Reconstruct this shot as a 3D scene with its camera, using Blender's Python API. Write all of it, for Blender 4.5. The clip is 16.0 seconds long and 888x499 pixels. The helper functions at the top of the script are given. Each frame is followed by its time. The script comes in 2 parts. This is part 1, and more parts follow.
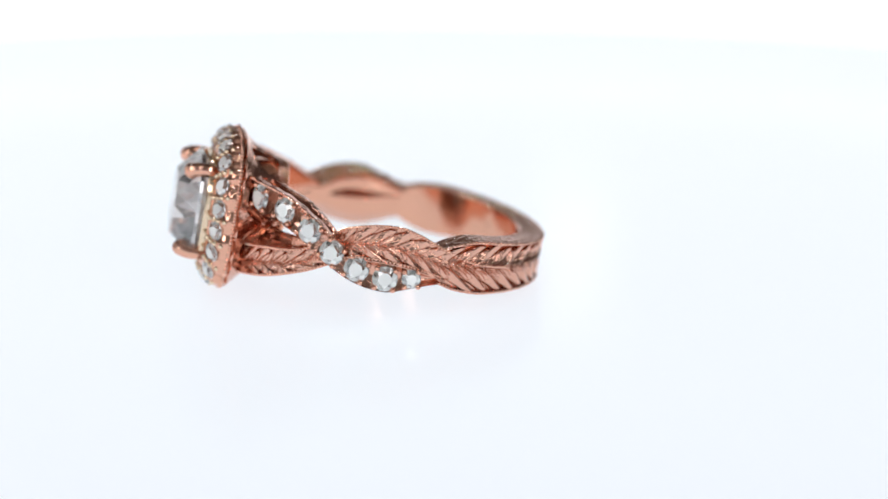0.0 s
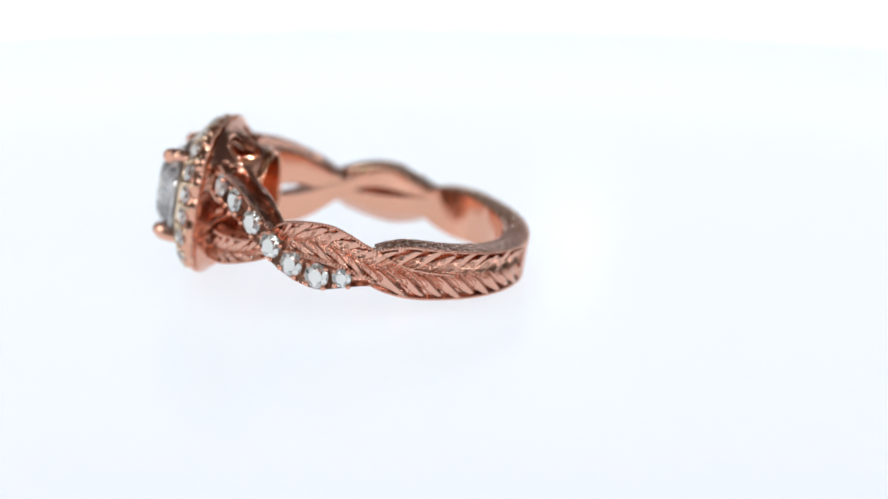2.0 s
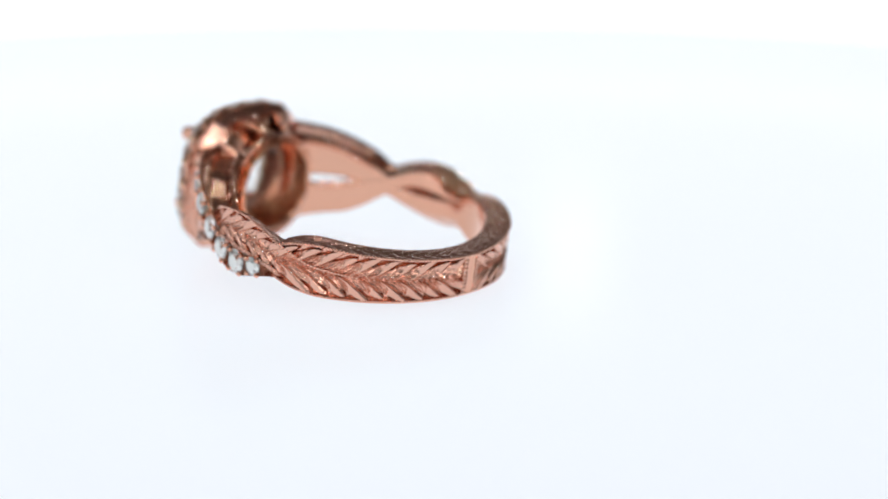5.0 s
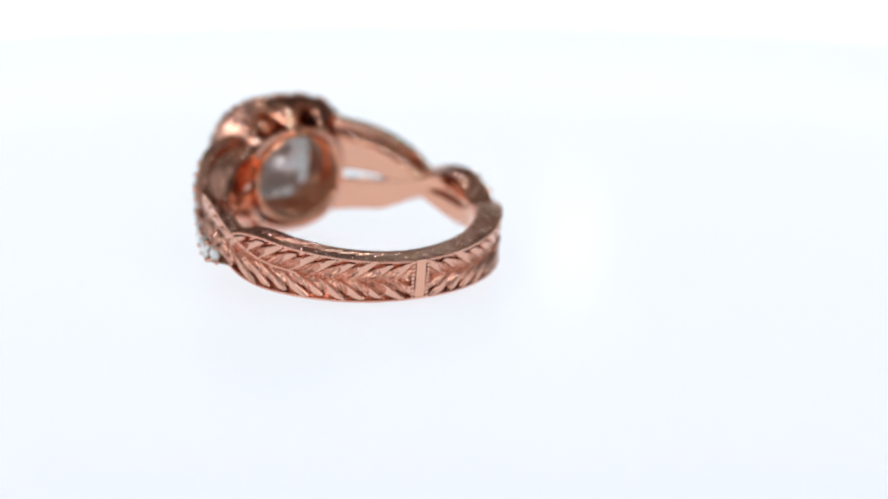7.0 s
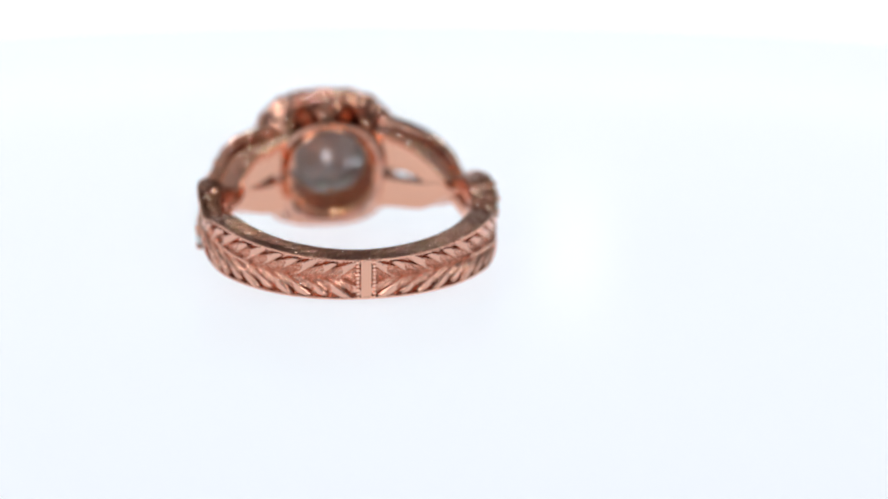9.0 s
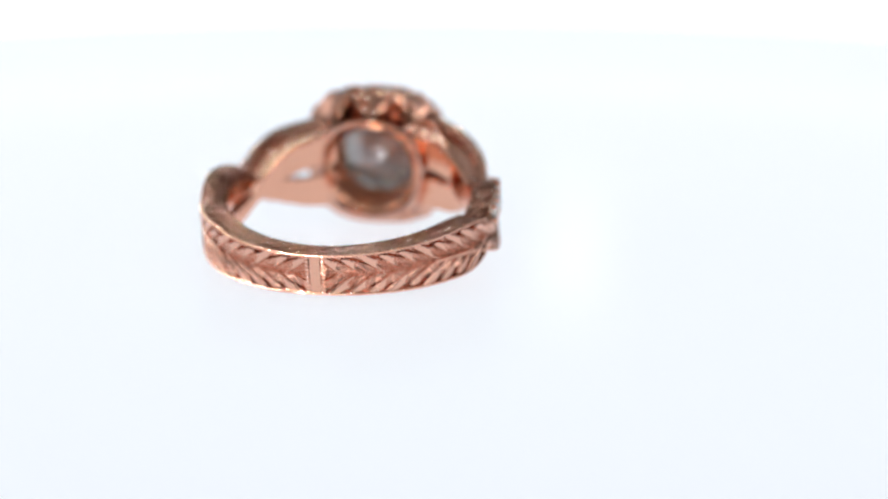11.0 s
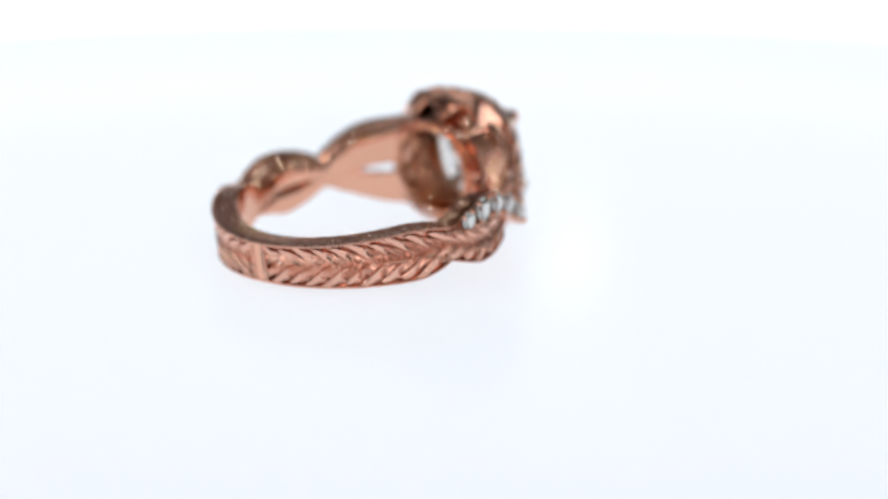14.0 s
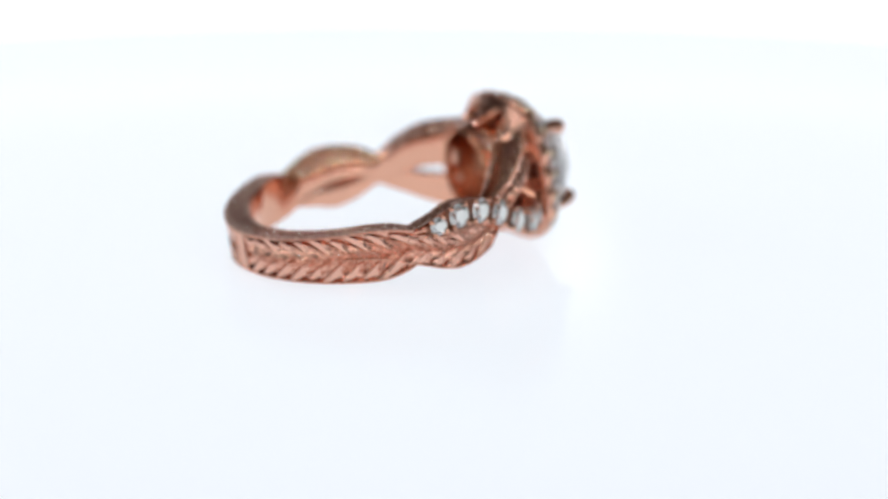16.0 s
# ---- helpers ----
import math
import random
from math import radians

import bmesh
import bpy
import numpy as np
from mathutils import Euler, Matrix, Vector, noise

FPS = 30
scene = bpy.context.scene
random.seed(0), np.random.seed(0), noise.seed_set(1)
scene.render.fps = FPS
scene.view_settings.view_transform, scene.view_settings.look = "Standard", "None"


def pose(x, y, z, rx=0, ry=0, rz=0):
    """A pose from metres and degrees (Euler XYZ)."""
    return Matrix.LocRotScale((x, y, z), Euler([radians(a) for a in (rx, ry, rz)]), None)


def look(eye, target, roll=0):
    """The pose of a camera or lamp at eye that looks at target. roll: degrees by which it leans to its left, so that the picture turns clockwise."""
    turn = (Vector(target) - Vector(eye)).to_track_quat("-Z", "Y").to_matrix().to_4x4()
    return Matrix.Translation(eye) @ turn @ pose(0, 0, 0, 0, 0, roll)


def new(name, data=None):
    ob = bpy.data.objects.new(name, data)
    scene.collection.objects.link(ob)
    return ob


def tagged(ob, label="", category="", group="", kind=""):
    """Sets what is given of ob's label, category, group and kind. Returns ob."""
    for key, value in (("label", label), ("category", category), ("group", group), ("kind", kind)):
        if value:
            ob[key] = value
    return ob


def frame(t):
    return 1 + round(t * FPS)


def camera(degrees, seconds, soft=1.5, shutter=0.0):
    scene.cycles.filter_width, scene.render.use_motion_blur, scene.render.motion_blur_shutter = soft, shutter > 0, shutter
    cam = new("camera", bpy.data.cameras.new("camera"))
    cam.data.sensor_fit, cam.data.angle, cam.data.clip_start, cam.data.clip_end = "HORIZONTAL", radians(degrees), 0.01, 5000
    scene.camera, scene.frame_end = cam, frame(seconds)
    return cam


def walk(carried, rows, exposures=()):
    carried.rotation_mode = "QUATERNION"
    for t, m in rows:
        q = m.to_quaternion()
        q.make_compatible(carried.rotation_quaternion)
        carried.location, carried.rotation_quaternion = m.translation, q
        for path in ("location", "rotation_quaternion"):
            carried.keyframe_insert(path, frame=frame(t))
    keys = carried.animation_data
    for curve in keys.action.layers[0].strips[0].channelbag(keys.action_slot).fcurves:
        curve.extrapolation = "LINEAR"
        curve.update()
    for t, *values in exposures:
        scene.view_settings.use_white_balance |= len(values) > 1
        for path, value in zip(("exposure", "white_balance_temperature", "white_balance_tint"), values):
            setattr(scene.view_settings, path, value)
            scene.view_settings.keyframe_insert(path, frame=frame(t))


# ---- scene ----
# A rose gold ring on a slowly turning white plate; lengths of the ring in millimetres.
MM = 0.001
PLATE = -1.3 * MM            # height at which the ring's own frame has the plate's top
LIFT = Matrix.Translation((0, 0, -PLATE))

# ---- camera ----
cam = camera(17.83, 16.0, soft=1.7)
EYE = Matrix(((0.9998081, 0.0039900, -0.0191798, 0.0),
              (-0.0195774, 0.2392609, -0.9707579, -0.1903405),
              (0.0007156, 0.9709471, 0.2392931, 0.0469192),
              (0, 0, 0, 1)))
walk(cam, [(0, LIFT @ EYE), (16, LIFT @ EYE)])
cam.data.dof.use_dof = True
cam.data.dof.focus_distance = 0.183
cam.data.dof.aperture_fstop = 18

# ---- world and light ----
world = bpy.data.worlds.new("world")
scene.world = world
world.use_nodes = True
world.node_tree.nodes["Background"].inputs[0].default_value = (0.5, 0.55, 0.62, 1)
world.node_tree.nodes["Background"].inputs[1].default_value = 0.2


def area(name, at, to, size, power, colour):
    data = bpy.data.lights.new(name, "AREA")
    data.shape, data.size, data.energy, data.color = "DISK", size, power, colour
    ob = new(name, data)
    ob.matrix_world = look(at, to)
    return ob


# Added ambient fill from above, not a known lamp.
area("overhead_fill", (0.0, 0.0, 1.38), (0, 0, 0), 0.7, 0.42, (0.96, 0.98, 1.0))
# Fills added in front and at the left to brighten the diamonds.
area("diamond_fill", (0.0, -0.55, 0.33), (0, 0, 0), 0.8, 0.12, (0.95, 0.98, 1.0))
for at in ((-0.3, -0.42, 0.3), (0.32, -0.4, 0.34), (-0.15, -0.5, 0.17), (0.17, -0.5, 0.15)):
    area("diamond_fill", at, (0, 0, 0), 0.12, 0.165, (0.98, 0.985, 1.0))
area("diamond_fill", (-0.7, -0.05, 0.3), (0, 0, 0), 0.5, 0.6, (0.98, 0.99, 1.0))
area("back_lamp", (0.042, 0.44, 0.108), (0, 0, 0), 0.014, 0.0022, (1, 1, 1))
for i in range(14):
    turn_by = math.pi * (1.12 + 0.76 * i / 13)
    area("spot_lamp", (0.45 * math.cos(turn_by), 0.45 * math.sin(turn_by), 0.12 + 0.09 * (i * 5 % 4)), (0, 0, 0), 0.025, 0.03, (0.98, 0.985, 1.0))
for i in range(12):
    turn_by = 2 * math.pi * (i + 0.3) / 12
    reach = 0.2 if i % 2 else 0.3
    area("spot_lamp", (reach * math.cos(turn_by), reach * math.sin(turn_by), 0.36 + 0.05 * (i % 3)), (0, 0, 0), 0.011, 0.055, (1.0, 0.97, 0.92))
scene.view_settings.exposure = 0.0


# ---- materials ----
def material(name, colour, rough, metal=0.0):
    m = bpy.data.materials.new(name)
    m.use_nodes = True
    p = m.node_tree.nodes["Principled BSDF"]
    p.inputs["Base Color"].default_value = (*colour, 1)
    p.inputs["Roughness"].default_value = rough
    p.inputs["Metallic"].default_value = metal
    return m, m.node_tree, p


def grain(tree, p, scale, bump, colour_a, colour_b, rough_a, rough_b, fine=6.0):
    """Colour and roughness drift at one scale, fine relief at another."""
    co = tree.nodes.new("ShaderNodeTexCoord")
    big = tree.nodes.new("ShaderNodeTexNoise")
    big.inputs["Scale"].default_value = scale
    big.inputs["Detail"].default_value = 4
    small = tree.nodes.new("ShaderNodeTexNoise")
    small.inputs["Scale"].default_value = scale * fine
    small.inputs["Detail"].default_value = 3
    mix = tree.nodes.new("ShaderNodeMix")
    mix.data_type = "RGBA"
    mix.inputs["A"].default_value = (*colour_a, 1)
    mix.inputs["B"].default_value = (*colour_b, 1)
    rr = tree.nodes.new("ShaderNodeMapRange")
    rr.inputs["To Min"].default_value, rr.inputs["To Max"].default_value = rough_a, rough_b
    bp = tree.nodes.new("ShaderNodeBump")
    bp.inputs["Strength"].default_value = bump
    bp.inputs["Distance"].default_value = 0.00005
    link = tree.links.new
    link(co.outputs["Object"], big.inputs["Vector"])
    link(co.outputs["Object"], small.inputs["Vector"])
    link(big.outputs["Fac"], mix.inputs["Factor"])
    link(mix.outputs["Result"], p.inputs["Base Color"])
    link(small.outputs["Fac"], rr.inputs["Value"])
    link(rr.outputs["Result"], p.inputs["Roughness"])
    link(small.outputs["Fac"], bp.inputs["Height"])
    link(bp.outputs["Normal"], p.inputs["Normal"])


GOLD, tree, p = material("polished_rose_gold", (0.8, 0.46, 0.35), 0.15, 1.0)
grain(tree, p, 260, 0.25, (0.77, 0.42, 0.3), (0.81, 0.455, 0.33), 0.08, 0.2)
BEAD, tree, p = material("bright_bead_rose_gold", (0.85, 0.5, 0.39), 0.08, 1.0)
grain(tree, p, 500, 0.2, (0.82, 0.49, 0.37), (0.86, 0.53, 0.41), 0.04, 0.14)
PALE, tree, p = material("pale_yellow_gold", (0.82, 0.66, 0.46), 0.15, 1.0)
grain(tree, p, 300, 0.3, (0.78, 0.6, 0.43), (0.84, 0.68, 0.5), 0.1, 0.24)
CUT, tree, p = material("engraved_rose_gold", (0.8, 0.46, 0.35), 0.2, 1.0)
grain(tree, p, 420, 0.6, (0.71, 0.395, 0.296), (0.77, 0.448, 0.342), 0.06, 0.19, 9.0)
BORE, tree, p = material("mirror_rose_gold", (0.8, 0.43, 0.3), 0.08, 1.0)
grain(tree, p, 200, 0.12, (0.77, 0.41, 0.285), (0.81, 0.45, 0.32), 0.05, 0.13)
CUP, tree, p = material("cup_rose_gold", (0.8, 0.4, 0.25), 0.2, 1.0)
grain(tree, p, 200, 0.15, (0.77, 0.385, 0.24), (0.84, 0.44, 0.28), 0.13, 0.22)
# Emission put into the acrylic keeps it near white and almost shadowless.
ACRYLIC, tree, p = material("glowing_white_acrylic", (0.36, 0.37, 0.38), 0.1)
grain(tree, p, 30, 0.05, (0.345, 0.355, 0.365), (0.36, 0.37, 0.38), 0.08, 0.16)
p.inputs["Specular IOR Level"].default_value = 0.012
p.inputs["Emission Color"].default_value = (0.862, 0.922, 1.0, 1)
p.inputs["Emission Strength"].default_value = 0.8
# White tabletop with glow added, since the lamps alone leave it dim.
TABLE_GLOW, tree, p = material("glowing_tabletop", (0.86, 0.87, 0.88), 0.5)
grain(tree, p, 20, 0.1, (0.86, 0.86, 0.86), (0.88, 0.88, 0.88), 0.4, 0.6)
p.inputs["Emission Color"].default_value = (0.93, 0.96, 1.0, 1)
p.inputs["Emission Strength"].default_value = 0.95
# Glow added to an unseen sweep, only to brighten what the plate mirrors.
SWEEP, tree, p = material("glowing_white_sweep", (0.8, 0.81, 0.82), 0.6)
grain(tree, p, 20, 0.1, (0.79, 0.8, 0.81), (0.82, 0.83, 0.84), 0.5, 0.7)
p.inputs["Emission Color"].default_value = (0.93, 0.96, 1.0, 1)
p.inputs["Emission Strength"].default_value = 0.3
# Unseen surround, toned so that the gold mirrors something dark and warm.
SURROUND, tree, p = material("unseen_room_tone", (0.4, 0.32, 0.28), 0.8)
grain(tree, p, 6, 0.2, (0.25, 0.2, 0.19), (0.29, 0.235, 0.22), 0.7, 0.9)
def diamond(name, crown, low, tint):
    """Two materials, crown and pavilion: facets randomly clear or milky, sparkle put into them."""
    made = []
    for suffix, least in (("_crown", crown), ("_pavilion", low)):
        m, tree, p = material(name + suffix, tint, 0.0)
        p.inputs["IOR"].default_value = 2.42
        geo = tree.nodes.new("ShaderNodeNewGeometry")
        span = tree.nodes.new("ShaderNodeMapRange")
        span.inputs["From Min"].default_value, span.inputs["From Max"].default_value = 0.1, 0.8
        span.inputs["To Min"].default_value, span.inputs["To Max"].default_value = least, 0.97
        tree.links.new(geo.outputs["Random Per Island"], span.inputs["Value"])
        tree.links.new(span.outputs["Result"], p.inputs["Transmission Weight"])
        made.append(m)
    return made


DIAMOND = diamond("diamond", 0.1, 0.0, (0.97, 1.0, 0.985))
CENTRE = diamond("centre_diamond", 0.2, 0.75, (0.99, 0.985, 1.0))
HALO_STONE = diamond("halo_diamond", 0.15, 0.0, (0.98, 0.97, 0.95))


# ---- mesh helpers ----
def mesh_of(name, verts, faces, mat, smooth=True, sharp=35):
    me = bpy.data.meshes.new(name)
    me.from_pydata([tuple(c * MM for c in v) for v in verts], [], faces)
    bm = bmesh.new()
    bm.from_mesh(me)
    bmesh.ops.recalc_face_normals(bm, faces=bm.faces)
    bm.to_mesh(me)
    bm.free()
    me.materials.append(mat)
    if smooth:
        me.polygons.foreach_set("use_smooth", [True] * len(me.polygons))
        me.set_sharp_from_angle(angle=radians(sharp))
    return me


def part(name, me, parent, label="", at=None):
    ob = new(name, me)
    ob.parent = parent
    if at is not None:
        ob.matrix_basis = at
    return tagged(ob, label)


def spline(keys):
    """A smooth function through (x, y) keys."""
    xs, ys = zip(*sorted(keys))
    n = len(xs)
    ms = []
    for i in range(n):
        a, b = max(i - 1, 0), min(i + 1, n - 1)
        ms.append((ys[b] - ys[a]) / (xs[b] - xs[a]))

    def at(x):
        if x <= xs[0]:
            return ys[0]
        if x >= xs[-1]:
            return ys[-1]
        k = max(i for i in range(n) if xs[i] <= x)
        h = xs[k + 1] - xs[k]
        t = (x - xs[k]) / h
        return ((2 * t**3 - 3 * t**2 + 1) * ys[k] + (t**3 - 2 * t**2 + t) * h * ms[k]
                + (3 * t**2 - 2 * t**3) * ys[k + 1] + (t**3 - t**2) * h * ms[k + 1])
    return at


def polar(a, r, h):
    return Vector((r * math.cos(radians(a)), r * math.sin(radians(a)), h))


def grid_faces(n, m, closed):
    """Faces of n rows of m points each; closed joins the last point of a row to the first."""
    out = []
    for i in range(n - 1):
        for j in range(m if closed else m - 1):
            k = (j + 1) % m
            out.append((i * m + j, i * m + k, (i + 1) * m + k, (i + 1) * m + j))
    return out


def sweep(a0, a1, steps, top, bottom, outer, inner, relief, across=30, rim=0.0, in_top=None, in_low=None, channel=None):
    """A curved bar round the finger hole from angle a0 to a1, its outer face cut by relief(arc, v, half_width)."""
    verts = []
    for i in range(steps + 1):
        a = a0 + (a1 - a0) * i / steps
        t, b, ro, ri = top(a), bottom(a), outer(a), inner(a)
        mid, half = (t + b) / 2, (t - b) / 2
        arc = radians(a) * ro
        loop = []
        for j in range(across + 1):
            v = -1 + 2 * j / across
            loop.append((ro + relief(arc, v, half), mid + half * v))
        ti = in_top(a) if in_top else t
        bi = in_low(a) if in_low else b
        deep = channel(a) if channel else 0.0
        def edge_face(q):
            carve = 0.0
            if rim:
                carve = 0.04 * math.sin(arc * 5.2 + 4.5 * math.sin(q * 5.5)) * math.sin(math.pi * q) ** 0.5
                carve += 0.018 * math.sin(arc * 17 - 9 * q) * math.sin(arc * 2.1 + q * 14)
            return carve * (1 - deep * 2) - deep if 0.3 < q < 0.75 else carve

        steps_in = [k / 19 * (ro - ri - 0.12) / (ro - ri) for k in range(1, 19)]
        loop += [(ro + (ri - ro) * q, t + (ti - t) * q + edge_face(q)) for q in steps_in]
        loop += [(ri + 0.12, ti), (ri, ti - 0.12), (ri - 0.03, mid), (ri, bi + 0.12), (ri + 0.12, bi)]
        loop += [(ro + (ri - ro) * q, b + (bi - b) * q - edge_face(q)) for q in reversed(steps_in)]
        verts += [polar(a, *c) for c in loop]
    m = len(verts) // (steps + 1)
    faces = grid_faces(steps + 1, m, True)
    faces += [tuple(range(m)), tuple(range(steps * m, steps * m + m))]
    return verts, faces


def polish_bore(me):
    """The side towards the finger is bright and smooth."""
    me.materials.append(BORE)
    for q in me.polygons:
        c = Vector(q.center) / MM
        n = Vector((c.x, c.y, 0)).normalized()
        if math.hypot(c.x, c.y) < 10 and q.normal.dot(n) < -0.75:
            q.material_index = 1
    return me


def bead_row(points, normals, radius):
    """Many small half-sunk beads as one mesh."""
    bm = bmesh.new()
    bmesh.ops.create_icosphere(bm, subdivisions=1, radius=1)
    base = [v.co.copy() for v in bm.verts]
    tri = [tuple(v.index for v in f.verts) for f in bm.faces]
    bm.free()
    verts, faces = [], []
    for c, n in zip(points, normals):
        o = len(verts)
        verts += [c + b * radius for b in base]
        faces += [tuple(o + i for i in f) for f in tri]
    return verts, faces


def along(curve, pitch):
    """Evenly spaced points on a curve given as a dense list of (point, normal)."""
    pts, nor, left = [], [], 0.0
    for (p0, n0), (p1, _) in zip(curve, curve[1:]):
        d = (p1 - p0).length
        while left < d:
            pts.append(p0.lerp(p1, left / d))
            nor.append(n0)
            left += pitch
        left -= d
    return pts, nor


def turned(verts):
    """The half turn about the head's axis that carries one shoulder into the other."""
    return [Vector((v[0], -v[1], -v[2])) for v in verts]


# ---- the engraving ----
def wheat(pitch, sign, depth, offset=0.0, vein=0.0):
    """Leaves growing from a middle vein towards sign * arc, each a scooped facet with hatching."""
    def relief(arc, v, half):
        w = v - vein
        q = abs(w) / (1 + vein if w < 0 else 1 - vein)
        if q > 0.9:
            return 0.05
        lean = 1.55 * half * q ** 0.85
        ph = (sign * arc - lean) / pitch + (0.5 if w < 0 else 0.0) + offset
        leaf = math.floor(ph)
        f = ph - leaf
        odd = 0.07 * math.sin(leaf * 2.4 + (1.3 if w < 0 else 0))
        tip = 0.7 + odd + 0.17 * math.sin(math.pi * min(1, max(0, f * 1.4 - 0.4))) ** 0.5 - 0.22 * max(0, 1 - f / 0.3)
        if q > tip:
            return -1.6 * depth
        plump = 0.26 + 0.54 * min(1, max(0, (q - 0.25) / 0.4)) ** 1.3 + odd
        if f > 1 - plump:
            g = (f - 1 + plump) / plump
            h = -0.4 * depth + 0.75 * depth * (1 - abs(2 * g - 1) ** 3)
            h += 0.06 * depth * math.sin(f * 50) * max(0, 1 - q / 0.6)
        else:
            g = f / (1.001 - plump)
            h = -0.4 * depth - 0.2 * depth * math.cos(g * 2 * math.pi * 2.5)
        if q < 0.05:
            h -= depth * 0.3
        return h
    return relief


def plain(arc, v, half):
    return 0.05 * (1 - v * v)


# ---- the plate, the table and the unseen room ----
def disc(name, radius, z0, z1, bevel, mat, n=160):
    prof = [(0.0, z0), (radius - bevel, z0), (radius, z0 + bevel), (radius, z1 - bevel),
            (radius - 0.3 * bevel, z1 - 0.3 * bevel), (radius - bevel, z1), (radius * 0.5, z1)]
    verts, m = [], len(prof)
    for i in range(n):
        a = 2 * math.pi * i / n
        verts += [(r * math.cos(a), r * math.sin(a), z) for r, z in prof]
    faces = []
    for i in range(n):
        k = (i + 1) % n
        for j in range(m - 1):
            faces.append((i * m + j, i * m + j + 1, k * m + j + 1, k * m + j))
    faces.append(tuple(i * m + m - 1 for i in range(n)))
    me = mesh_of(name, verts, faces, mat)
    return me


def box_mesh(name, x0, x1, y0, y1, z0, z1, mat):
    verts = [(x, y, z) for x in (x0, x1) for y in (y0, y1) for z in (z0, z1)]
    faces = [(0, 1, 3, 2), (4, 6, 7, 5), (0, 4, 5, 1), (2, 3, 7, 6), (0, 2, 6, 4), (1, 5, 7, 3)]
    return mesh_of(name, verts, faces, mat, smooth=False)


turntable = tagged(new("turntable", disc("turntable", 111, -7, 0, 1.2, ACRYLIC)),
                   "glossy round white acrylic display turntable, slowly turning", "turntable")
tagged(new("tabletop", box_mesh("tabletop", -450, 450, -450, 450, -40, -7.0, TABLE_GLOW)),
       "white tabletop under the turntable, glow added", "table", kind="structure")
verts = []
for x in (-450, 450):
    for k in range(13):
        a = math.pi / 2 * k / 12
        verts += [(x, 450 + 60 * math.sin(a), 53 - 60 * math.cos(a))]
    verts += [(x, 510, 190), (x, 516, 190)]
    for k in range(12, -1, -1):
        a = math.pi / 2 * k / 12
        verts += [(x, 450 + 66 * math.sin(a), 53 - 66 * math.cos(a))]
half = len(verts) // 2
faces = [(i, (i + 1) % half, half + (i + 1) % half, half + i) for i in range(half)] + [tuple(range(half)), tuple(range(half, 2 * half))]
tagged(new("backdrop", mesh_of("backdrop", verts, faces, SWEEP)), "low white sweep out of view behind the tabletop, glow added", "backdrop", kind="structure")
for nm, dims in (("wall_north", (-1000, 1000, 900, 1000, -800, 1400)), ("wall_south", (-1000, 1000, -1000, -900, -800, 1400)),
                 ("wall_east", (900, 1000, -900, 900, -800, 1400)), ("wall_west", (-1000, -900, -900, 900, -800, 1400)),
                 ("ceiling", (-1000, 1000, -1000, 1000, 1400, 1500)), ("floor", (-1000, 1000, -1000, 1000, -900, -800))):
    tagged(new(nm, box_mesh(nm, *dims, SURROUND)), "unseen enclosing surface, toned dark and warm for reflections", "wall", kind="structure")

# ---- the ring ----
ring = tagged(new("ring"), "rose gold engagement ring with engraved twisted band and diamond halo", "ring")
ring.empty_display_size = 0.005

back_top = spline([(101, 1.3), (107, 1.7), (115, 1.95), (130, 1.83), (150, 1.62), (165, 1.5), (180, 1.43),
                   (200, 1.48), (218, 1.55), (230, 1.6), (242, 1.63), (252, 1.42), (259, 1.05)])
back_low = lambda a: -back_top(360 - a)
back_in_top = lambda a: back_top(a) + 0.03
back_in_low = lambda a: back_low(a) + 0.2
flare = spline([(14, 11.4), (30, 11.25), (42, 11.1), (52, 10.85), (61, 10.45), (70, 10.22), (104, 10.2)])
bore = lambda a: 8.52
strand_bore = spline([(14, 9.2), (20, 9.0), (28, 8.75), (36, 8.6), (44, 8.55), (60, 8.53), (110, 8.53)])
round_back = lambda a: 10.2

# the back of the band, two runs of wheat towards the plain bar
wheat_a = wheat(1.36, 1, 0.24)
wheat_b = wheat(1.36, -1, 0.24)


def back_relief(arc, v, half):
    a = math.degrees(arc / 10.2)
    return wheat_a(arc, v, half) if a < 180 else wheat_b(arc, v, half)


v, f = sweep(101, 259, 900, back_top, back_low, round_back, bore, back_relief, across=56, rim=1,
             in_top=back_in_top, in_low=back_in_low)
part("band_back", polish_bore(mesh_of("band_back", v, f, CUT)), ring, "hand-engraved wheat pattern on rose gold")

bar_v, bar_f = sweep(178.1, 181.9, 10, lambda a: 1.42, lambda a: -1.42, lambda a: 10.27, lambda a: 9.9, plain, across=8)
part("plain_bar", mesh_of("plain_bar", bar_v, bar_f, GOLD), ring, "smooth polished rose gold bar")

channel = spline([(14, 0.42), (54, 0.42), (64, 0.0), (110, 0.0)])

# the strand with leaves: from the back's upper edge, under the stones, to the foot of the head
leaf_top = spline([(14, -1.6), (34, -1.0), (50, -0.35), (57, 0.6), (63, 1.5), (70.5, 2.05), (78.5, 2.36), (84, 2.42), (87, 2.36),
                   (93, 2.03), (97, 1.72), (102, 1.36), (107, 1.0)])
leaf_low = spline([(14, -3.8), (25, -3.45), (37, -2.95), (52, -1.88), (60, -1.1), (68, -0.35), (76, -0.2), (84, -0.2), (92, -0.35), (107, -0.95)])
leaf_in_top = spline([(14, -0.3), (32, -0.3), (39, -0.2), (45, 0.05), (52, 0.2), (58, 0.6), (63, 0.8), (70, 1.1), (78, 1.35), (86, 1.3), (95, 1.1), (102, 1.0), (107, 0.8)])
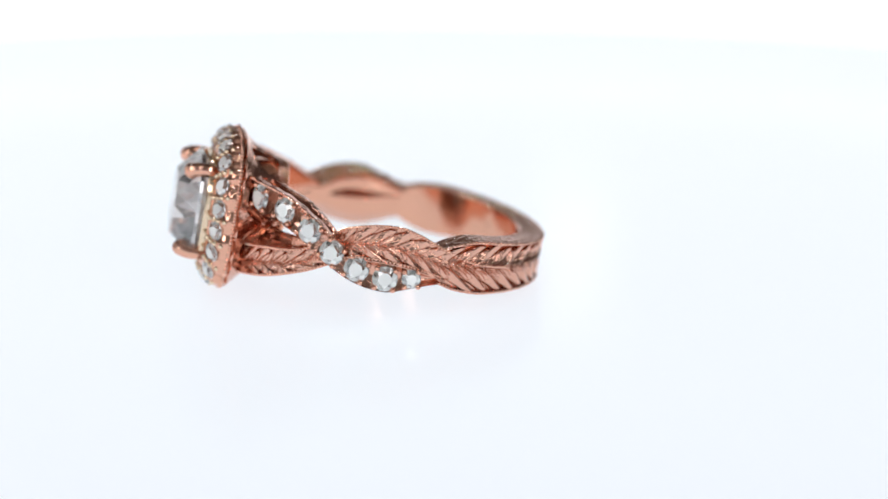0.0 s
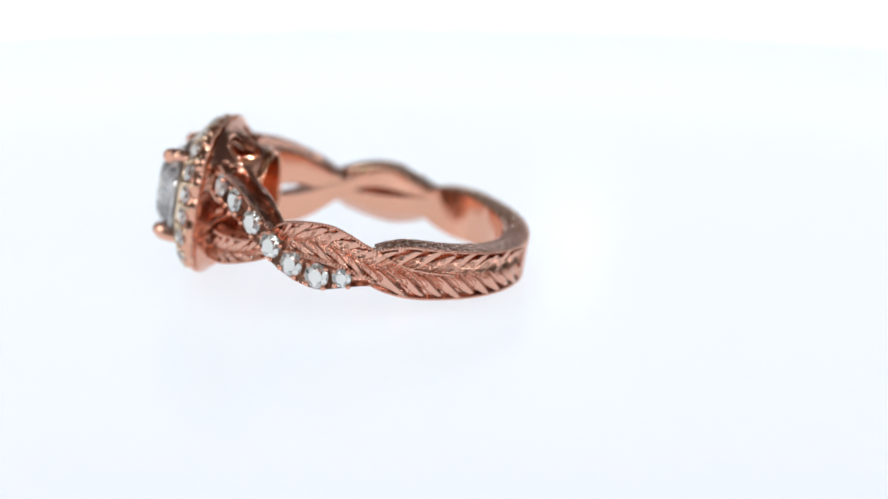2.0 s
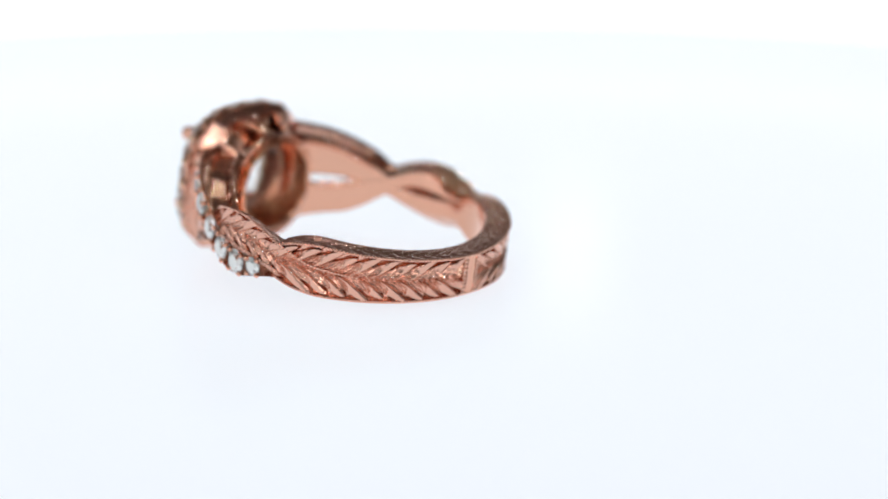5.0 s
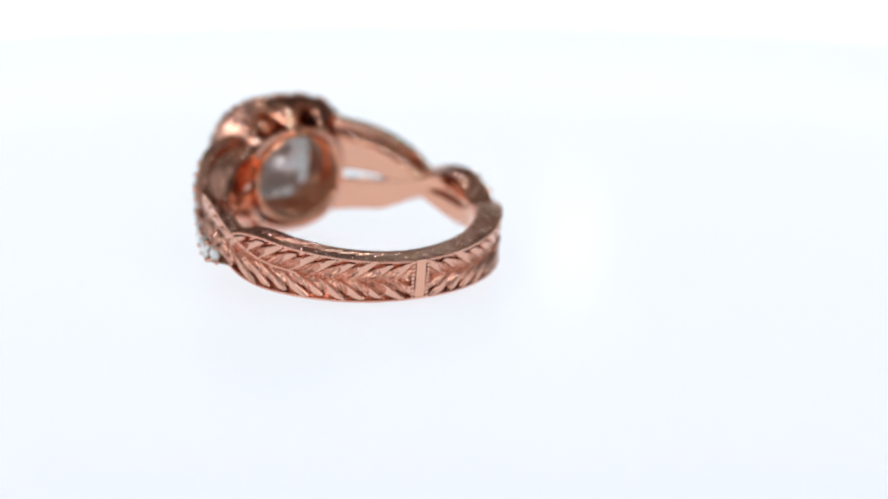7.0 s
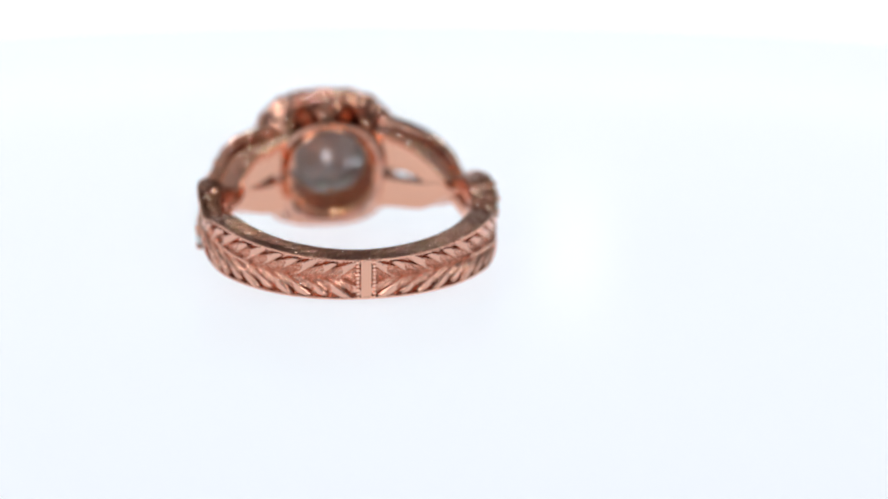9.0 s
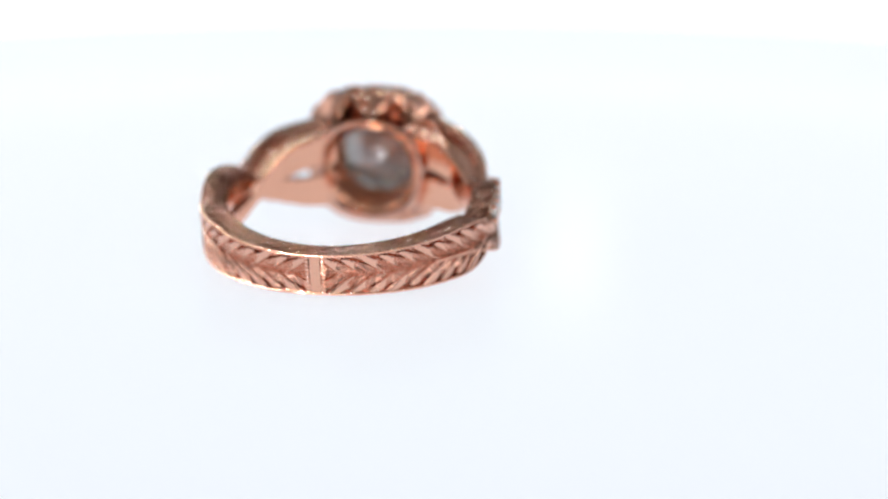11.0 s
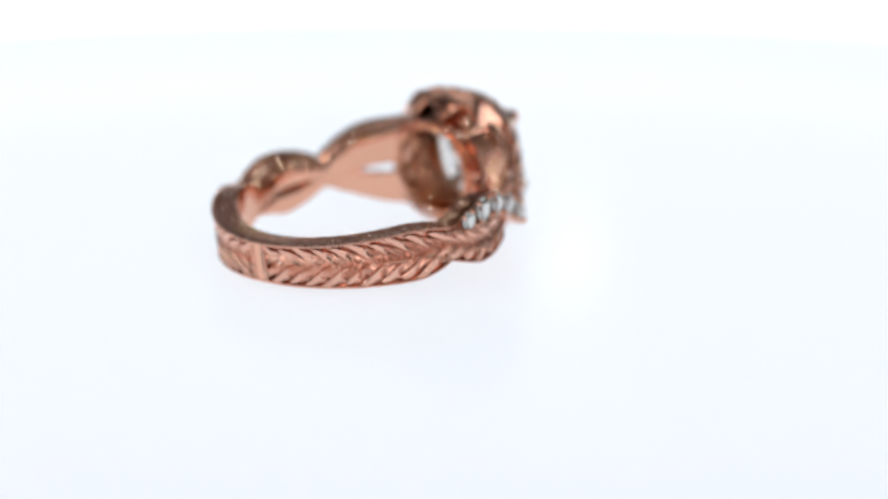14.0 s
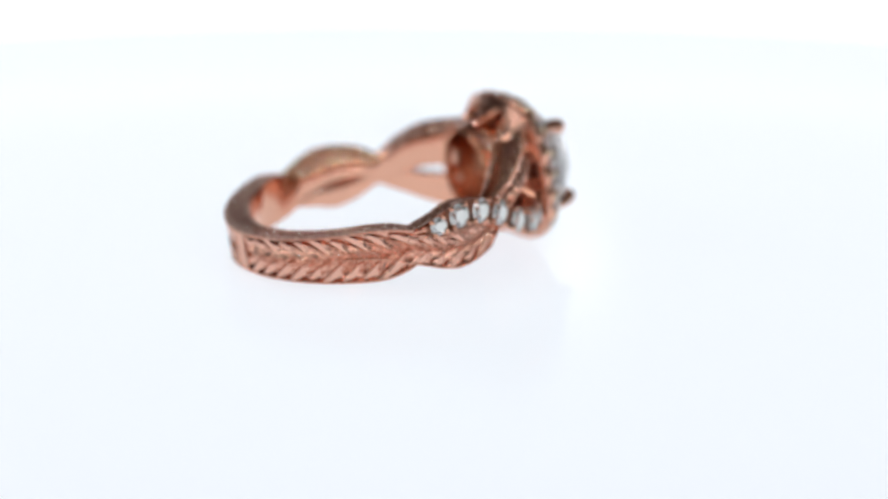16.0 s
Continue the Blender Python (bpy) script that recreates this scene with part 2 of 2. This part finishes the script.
leaf_in_low = spline([(14, -3.1), (25, -2.85), (37, -2.4), (52, -1.4), (60, -0.8), (66, -0.12), (72, 0.0), (80, 0.02), (86, -0.05), (92, -0.25), (107, -0.85)])
leaf_dip = spline([(14, 0.25), (50, 0.28), (59, 0.42), (64, 0.3), (69, 0.0), (110, 0.0)])
leaf_out = lambda a: flare(a) - leaf_dip(a)
v, f = sweep(19, 104, 540, leaf_top, leaf_low, leaf_out, lambda a: strand_bore(a) + 0.02, wheat(1.25, 1, 0.17, 0.3, -0.1), across=40, rim=1,
             in_top=leaf_in_top, in_low=leaf_in_low, channel=channel)
me = polish_bore(mesh_of("leaf_strand", v, f, CUT))
part("leaf_strand", me, ring, "engraved rose gold strand with milled edges")
part("leaf_strand", polish_bore(mesh_of("leaf_strand", turned(v), f, CUT)), ring, "engraved rose gold strand with milled edges")

# the strand that carries the small stones
stone_mid = spline([(15, 2.25), (30, 2.05), (42.3, 1.8), (52.7, 0.96), (61.1, -0.1), (70.8, -0.86), (82.1, -1.15), (91.4, -0.9), (104, -0.72)])
stone_half = spline([(15, 0.98), (30, 1.0), (50, 0.98), (82, 0.9), (91, 0.7), (98, 0.42), (104, 0.28)])
stone_in_top = spline([(15, 3.05), (30, 2.6), (42, 2.3), (52, 1.5), (61, 0.5), (67, -0.05), (73, -0.35), (80, -0.4), (86, -0.35), (92, -0.3), (104, -0.5)])
stone_in_low = spline([(15, 0.3), (32, 0.3), (39, 0.2), (45, 0.02), (52, -0.3), (61, -0.8), (71, -1.5), (82, -1.85), (91, -1.48), (104, -0.95)])
stone_out = lambda a: flare(a) + 0.02


def scoop(arc, v, half):
    return -0.45 * (1 - v * v)


v, f = sweep(19, 103, 240, lambda a: stone_mid(a) + stone_half(a), lambda a: stone_mid(a) - stone_half(a), stone_out, lambda a: strand_bore(a) - 0.04, scoop, across=14, rim=1,
             in_top=stone_in_top, in_low=stone_in_low, channel=channel)
strands = {1: part("stone_strand", polish_bore(mesh_of("stone_strand", v, f, CUT)), ring, "rose gold strand set with small diamonds"),
           -1: part("stone_strand", polish_bore(mesh_of("stone_strand", turned(v), f, CUT)), ring, "rose gold strand set with small diamonds")}


# ---- diamonds ----
def brilliant(name, outline, table, crown, belt, depth, n=16, mat=DIAMOND):
    """A faceted stone about +z: outline(angle) is its girdle radius; rings of facet corners from table to culet."""
    verts, rows = [], []

    def ring_of(scale, z, count, shift):
        row = []
        for i in range(count):
            a = 2 * math.pi * (i + shift) / count
            row.append(len(verts))
            verts.append((outline(a) * scale * math.cos(a), outline(a) * scale * math.sin(a), z))
        rows.append(row)

    h = n // 2
    ring_of(table, crown, h, 0.0)
    ring_of((1 + table) / 2 + 0.03, crown * 0.52, h, 0.5)
    ring_of(1, belt, n, 0.0)
    ring_of(1, -belt, n, 0.0)
    ring_of(0.45, -depth * 0.552, h, 0.5)
    verts.append((0, 0, -depth))
    t, s, g, b, lo = rows
    faces = [tuple(t)]
    for i in range(h):
        j = (i + 1) % h
        faces.append((t[i], s[i], t[j]))
        faces.append((t[j], s[i], g[2 * j % n], s[j]))
        faces.append((s[i], g[2 * i], g[2 * i + 1]))
        faces.append((s[i], g[2 * i + 1], g[(2 * i + 2) % n]))
        faces.append((lo[i], b[2 * i + 1], b[2 * i]))
        faces.append((lo[i], b[(2 * i + 2) % n], b[2 * i + 1]))
        faces.append((lo[i], b[2 * j % n], lo[j], len(verts) - 1))
    for i in range(n):
        k = (i + 1) % n
        faces.append((g[i], b[i], b[k], g[k]))
    me = mesh_of(name, verts, faces, mat[0], smooth=False)
    me.materials.append(mat[1])
    for q in me.polygons:
        q.material_index = 1 if q.center.z < -0.1 * belt * MM and q.normal.z < -0.1 else 0
    bm = bmesh.new()
    bm.from_mesh(me)
    bmesh.ops.split_edges(bm, edges=bm.edges)
    bm.to_mesh(me)
    bm.free()
    return me


def setting(at, out, spin=0.0):
    """The pose of a stone at a point, its table facing out."""
    q = Vector(out).to_track_quat("Z", "Y").to_matrix().to_4x4()
    return Matrix.Translation(Vector(at) * MM) @ q @ Matrix.Rotation(spin, 4, "Z")


big_melee = brilliant("small_diamond", lambda a: 0.84, 0.56, 0.25, 0.015, 0.735)
end_melee = brilliant("small_diamond", lambda a: 0.64, 0.56, 0.19, 0.015, 0.56)
halo_melee = brilliant("halo_diamond", lambda a: 0.63, 0.56, 0.2, 0.015, 0.55, mat=HALO_STONE)
STONES = (30.0, 42.0, 52.5, 61.3, 71.0, 81.8, 91.2)
grip_p = []
for side in (1, -1):
    for k, a in enumerate(STONES):
        small = k == 6
        at = polar(a, stone_out(a) + 0.06, stone_mid(a))
        bend = 0.45 * (flare(a + 3) - flare(a - 3)) / (flare(a) * radians(6))
        n = polar(a, 1, 0) - bend * polar(a + 90, 1, 0)
        n.normalize()
        along_v = (polar(a + 3, stone_out(a + 3), stone_mid(a + 3)) - polar(a - 3, stone_out(a - 3), stone_mid(a - 3))).normalized()
        cross_v = n.cross(along_v)
        r = 0.64 if small else 0.84
        for sx, sy in ((1, 1), (1, -1), (-1, 1), (-1, -1)):
            g = at + along_v * sx * r * 0.72 + cross_v * sy * r * 0.78 + n * 0.08
            grip_p.append((side, Vector((g.x, side * g.y, side * g.z))))
        at, n = Vector((at.x, side * at.y, side * at.z)), Vector((n.x, side * n.y, side * n.z))
        part("small_diamond", end_melee if small else big_melee, strands[side], "round brilliant white diamond", setting(at, n, 0.4 * k))

bm = bmesh.new()
bmesh.ops.create_icosphere(bm, subdivisions=2, radius=0.19 * MM)
prong_mesh = bpy.data.meshes.new("bead_prong")
bm.to_mesh(prong_mesh)
bm.free()
prong_mesh.materials.append(GOLD)
prong_mesh.polygons.foreach_set("use_smooth", [True] * len(prong_mesh.polygons))
for side, g in grip_p:
    part("bead_prong", prong_mesh, strands[side], at=Matrix.Translation(g * MM))

# ---- milled bead edges ----
edge_p, edge_n = [], []


def edge(a0, a1, height, outer, both=True, n=260, lift=0.02):
    curve = []
    for i in range(n + 1):
        a = a0 + (a1 - a0) * i / n
        curve.append((polar(a, outer(a) + lift, height(a)), polar(a, 1, 0)))
    p, q = along(curve, 0.235)
    edge_p.extend(p)
    edge_n.extend(q)
    if both:
        edge_p.extend(turned(p))
        edge_n.extend(turned(q))


edge(102, 258, lambda a: back_top(a) - 0.1, round_back, both=True, n=500)
edge(60, 102, lambda a: leaf_top(a) - 0.1, leaf_out)
edge(102, 134, spline([(102, 1.25), (108, 0.85), (116, 0.42), (134, 0.1)]), round_back)
edge(20.5, 62, lambda a: stone_mid(a) + stone_half(a) - 0.08, stone_out)
edge(20.5, 55, lambda a: leaf_top(a) - 0.1, leaf_out)
edge(20.5, 60, lambda a: leaf_low(a) + 0.1, leaf_out)
edge(66, 103, lambda a: leaf_low(a) + 0.2, leaf_out, lift=0.04)
v, f = bead_row(edge_p, edge_n, 0.13)
tagged(part("milgrain", mesh_of("milgrain", v, f, BEAD), ring, "fine rose gold beading along the edges"), kind="stuff")

side_p = []
for at_angle in (177.0, 183.0):
    side_p += [polar(at_angle, 10.24, -1.26 + 0.28 * i) for i in range(10)]
v, f = bead_row(side_p, side_p, 0.17)
tagged(part("bar_beading", mesh_of("bar_beading", v, f, BEAD), ring, "beading beside the smooth bar"), kind="stuff")

# ---- the head: its axis is x, its middle lies a little below the band's ----
MIDDLE = -0.1


def about_x(profile, n, wave=None):
    """A closed profile of (radius, x) turned round the head's axis; wave(angle) scales the radius of the outer half."""
    verts, m = [], len(profile)
    for i in range(n):
        a = 2 * math.pi * i / n
        for r, x in profile:
            k = wave(a, r) if wave else 1.0
            verts.append((x, r * k * math.cos(a), MIDDLE + r * k * math.sin(a)))
    faces = []
    for i in range(n):
        k = (i + 1) % n
        for j in range(m):
            l = (j + 1) % m
            faces.append((i * m + j, i * m + l, k * m + l, k * m + j))
    return verts, faces


HALO = 20


def square(a, r=5.4, power=2.8):
    """How far a soft square reaches beyond the circle; small radii stay round."""
    k = (abs(math.cos(a)) ** power + abs(math.sin(a)) ** power) ** (-1 / power)
    return 1 + (k - 1) * min(1, max(0, (r - 2.6) / 2))


petal = lambda a, r: square(a, r) * (1.0 + (0.045 * abs(math.cos(a * HALO / 2)) - 0.03 if r > 4.4 else 0))
v, f = about_x([(3.85, 11.6), (3.85, 12.25), (4.0, 12.42), (4.25, 12.36), (4.6, 12.1), (5.02, 11.75), (5.13, 11.5), (5.19, 11.2),
                (5.19, 10.95), (5.02, 10.82), (4.2, 11.0)], 264, petal)
halo = part("halo_frame", mesh_of("halo_frame", v, f, GOLD, sharp=40), ring, "scalloped rose gold halo frame")
halo_prong_mesh = prong_mesh.copy()
halo_prong_mesh.materials[0] = PALE
for i in range(HALO):
    a = 2 * math.pi * (i + 0.5) / HALO
    c, s = math.cos(a), math.sin(a)
    k = square(a)
    part("halo_diamond", halo_melee, halo, "tiny round diamond in the halo",
         setting((12.06, 4.7 * k * c, MIDDLE + 4.7 * k * s), (0.79, 0.61 * c, 0.61 * s), i))
    b = a + math.pi / HALO
    k, c, s = square(b), math.cos(b), math.sin(b)
    for r, x in ((5.12, 11.6), (4.85, 11.98), (4.55, 12.22), (4.25, 12.44)):
        part("halo_prong", halo_prong_mesh, halo, at=Matrix.Translation(Vector((x, r * k * c, MIDDLE + r * k * s)) * MM))
ringbeads = []
for i in range(154):
    a = 2 * math.pi * i / 154
    r = 5.21 * petal(a, 5.19)
    ringbeads.append(Vector((10.98, r * math.cos(a), MIDDLE + r * math.sin(a))))
v, f = bead_row(ringbeads, ringbeads, 0.14)
tagged(part("halo_milgrain", mesh_of("halo_milgrain", v, f, BEAD), halo), kind="stuff")

# the cup towards the finger, open through
v, f = about_x([(3.3, 6.98), (3.38, 7.2), (3.34, 7.4), (3.22, 7.5), (3.22, 8.9), (3.05, 9.8), (2.78, 9.8), (2.86, 9.2), (2.98, 8.3), (3.06, 7.05), (3.18, 6.92)], 96)
part("gallery_cup", mesh_of("gallery_cup", v, f, CUP), ring, "polished rose gold cup under the stone",
     Matrix.Translation((0.8 * MM, 0.25 * MM, 0.4 * MM)))
# basket under the stone
v, f = about_x([(4.3, 10.9), (3.95, 11.6), (3.95, 12.3), (3.7, 12.5), (3.2, 11.7), (2.9, 10.6), (2.9, 9.2), (3.1, 8.9), (3.3, 9.0), (3.42, 9.7), (3.72, 10.4)], 96)
part("stone_basket", mesh_of("stone_basket", v, f, GOLD), ring)


def tube(points, radius, n=10):
    """A round wire through points, with radius(t)."""
    verts, m = [], len(points)
    for i, q in enumerate(points):
        d = (points[min(i + 1, m - 1)] - points[max(i - 1, 0)]).normalized()
        u = d.orthogonal().normalized() if i == 0 else (u - d * u.dot(d)).normalized()
        w = d.cross(u)
        r = radius(i / (m - 1))
        verts += [q + (u * math.cos(2 * math.pi * k / n) + w * math.sin(2 * math.pi * k / n)) * r for k in range(n)]
    faces = grid_faces(m, n, True)
    faces += [tuple(range(n)), tuple(range((m - 1) * n, m * n))]
    return verts, faces


def head_point(x, r, a):
    return Vector((x, r * math.cos(a), MIDDLE + r * math.sin(a)))


def windowed_shell(count, across, rows, profile, hole, thick):
    """A shell round the head's axis with a row of rounded windows; profile(t) gives radius and x."""
    bm = bmesh.new()
    n = count * across
    grid = []
    for i in range(n):
        a, line = 2 * math.pi * i / n, []
        for t in range(rows + 1):
            r, x = profile(t / rows)
            r *= square(a, r)
            ridge = abs(math.sin(count * a / 2))
            r += math.sin(math.pi * t / rows) * (0.12 * (1 - ridge) ** 2 + 0.03 * math.sin(5 * count * a + t))
            line.append(bm.verts.new(Vector((x, r * math.cos(a), MIDDLE + r * math.sin(a))) * MM))
        grid.append(line)
    for i in range(n):
        for t in range(rows):
            u = ((i + 0.5) % across) / across * 2 - 1
            w = (t + 0.5) / rows * 2 - 1
            if abs(u / hole[0]) ** 2.6 + abs((w - hole[2]) / hole[1]) ** 2.6 < 1:
                continue
            k = (i + 1) % n
            bm.faces.new((grid[i][t], grid[k][t], grid[k][t + 1], grid[i][t + 1]))
    bmesh.ops.recalc_face_normals(bm, faces=bm.faces)
    bmesh.ops.solidify(bm, geom=bm.faces[:], thickness=thick * MM)
    for q in [q for q in bm.verts if not q.link_faces]:
        bm.verts.remove(q)
    me = bpy.data.meshes.new("gallery")
    bm.to_mesh(me)
    bm.free()
    me.materials.append(CUT)
    me.polygons.foreach_set("use_smooth", [True] * len(me.polygons))
    me.set_sharp_from_angle(angle=radians(40))
    return me


def throat(t):
    """The gallery's hollow line from the cup to the halo: radius and height on the axis."""
    return 3.5 + 1.55 * t ** 2.4, 7.85 + 3.05 * t


WINDOWS = 8
gallery = part("gallery", windowed_shell(WINDOWS, 40, 24, throat, (0.88, 0.74, 0.0), 0.3), ring, "pierced rose gold gallery under the halo")
for i in range(WINDOWS):
    a0 = 2 * math.pi * (i + 0.5) / WINDOWS
    pts = []
    for k in range(21):
        t = k / 20
        a = a0 + (t - 0.5) * 2 * math.pi / WINDOWS
        r, x = throat(0.12 + 0.74 * math.sin(math.pi * t) ** 0.7)
        pts.append(head_point(x, (r + 0.12) * square(a, r), a))
    v, f = tube(pts, lambda t: 0.15 + 0.09 * math.sin(math.pi * t))
    part("gallery_arch", mesh_of("gallery_arch", v, f, GOLD), gallery)

# the middle stone, its collar and four claws
cushion = lambda a: 3.45 * (abs(math.cos(a)) ** 3 + abs(math.sin(a)) ** 3) ** (-1 / 3)
collar = [(3.0, 12.0), (3.62, 12.3), (3.64, 13.05), (3.56, 13.15), (3.4, 13.0), (2.9, 12.3)]
v, f = about_x(collar, 120, lambda a, r: cushion(a) / 3.45)
part("collar", mesh_of("collar", v, f, PALE), ring, "pale gold collar gripping the stone")
middle = brilliant("centre_diamond", cushion, 0.6, 1.5, 0.12, 3.1, n=32, mat=CENTRE)
part("centre_diamond", middle, ring, "large cushion-cut white diamond", setting((13.5, 0, MIDDLE), (1, 0, 0)))
for i in range(4):
    a = math.pi / 4 + i * math.pi / 2
    pts = [head_point(12.7, 3.85, a), head_point(13.1, 4.0, a), head_point(13.45, 4.0, a), head_point(13.9, 3.92, a),
           head_point(14.25, 3.7, a), head_point(14.4, 3.35, a)]
    dense = []
    for k in range(25):
        t = k / 24 * 5
        j = min(int(t), 4)
        dense.append(pts[j].lerp(pts[j + 1], t - j))
    v, f = tube(dense, lambda t: 0.42 + 0.2 * t * t - 1.6 * max(0, t - 0.85))
    part("claw", mesh_of("claw", v, f, GOLD), ring, "rounded rose gold claw")

# the head sits a little off the band's middle
for ob in ring.children:
    kind_of = ob.name.split(".")[0]
    if kind_of in ("halo_frame", "gallery", "stone_basket"):
        ob.matrix_basis = Matrix.Translation((0.25 * MM, 0.42 * MM, 0.1 * MM)) @ ob.matrix_basis
    elif kind_of in ("collar", "centre_diamond", "claw"):
        ob.matrix_basis = Matrix.Translation((0, 0.3 * MM, 0.05 * MM)) @ ob.matrix_basis

# ---- motion ----
REST = Matrix(((-0.4297439, -0.9005130, 0.0663069, -2.667820 * MM),
               (0.8860898, -0.4347054, -0.1608603, -1.048572 * MM),
               (0.1736807, -0.0103748, 0.9847474, 2.272863 * MM),
               (0, 0, 0, 1)))


def turn(t):
    s = t - 8
    return Matrix.Rotation(radians(-8.491342 - 9.943324 * s - 0.001128 * s * s), 4, "Z")


def motions():
    times = [0.5 * i for i in range(33)]
    walk(ring, [(t, LIFT @ turn(t) @ REST) for t in times])
    off = Matrix.Translation((-0.0009, 0.0021, 0))
    walk(turntable, [(t, turn(t) @ off) for t in times])


motions()
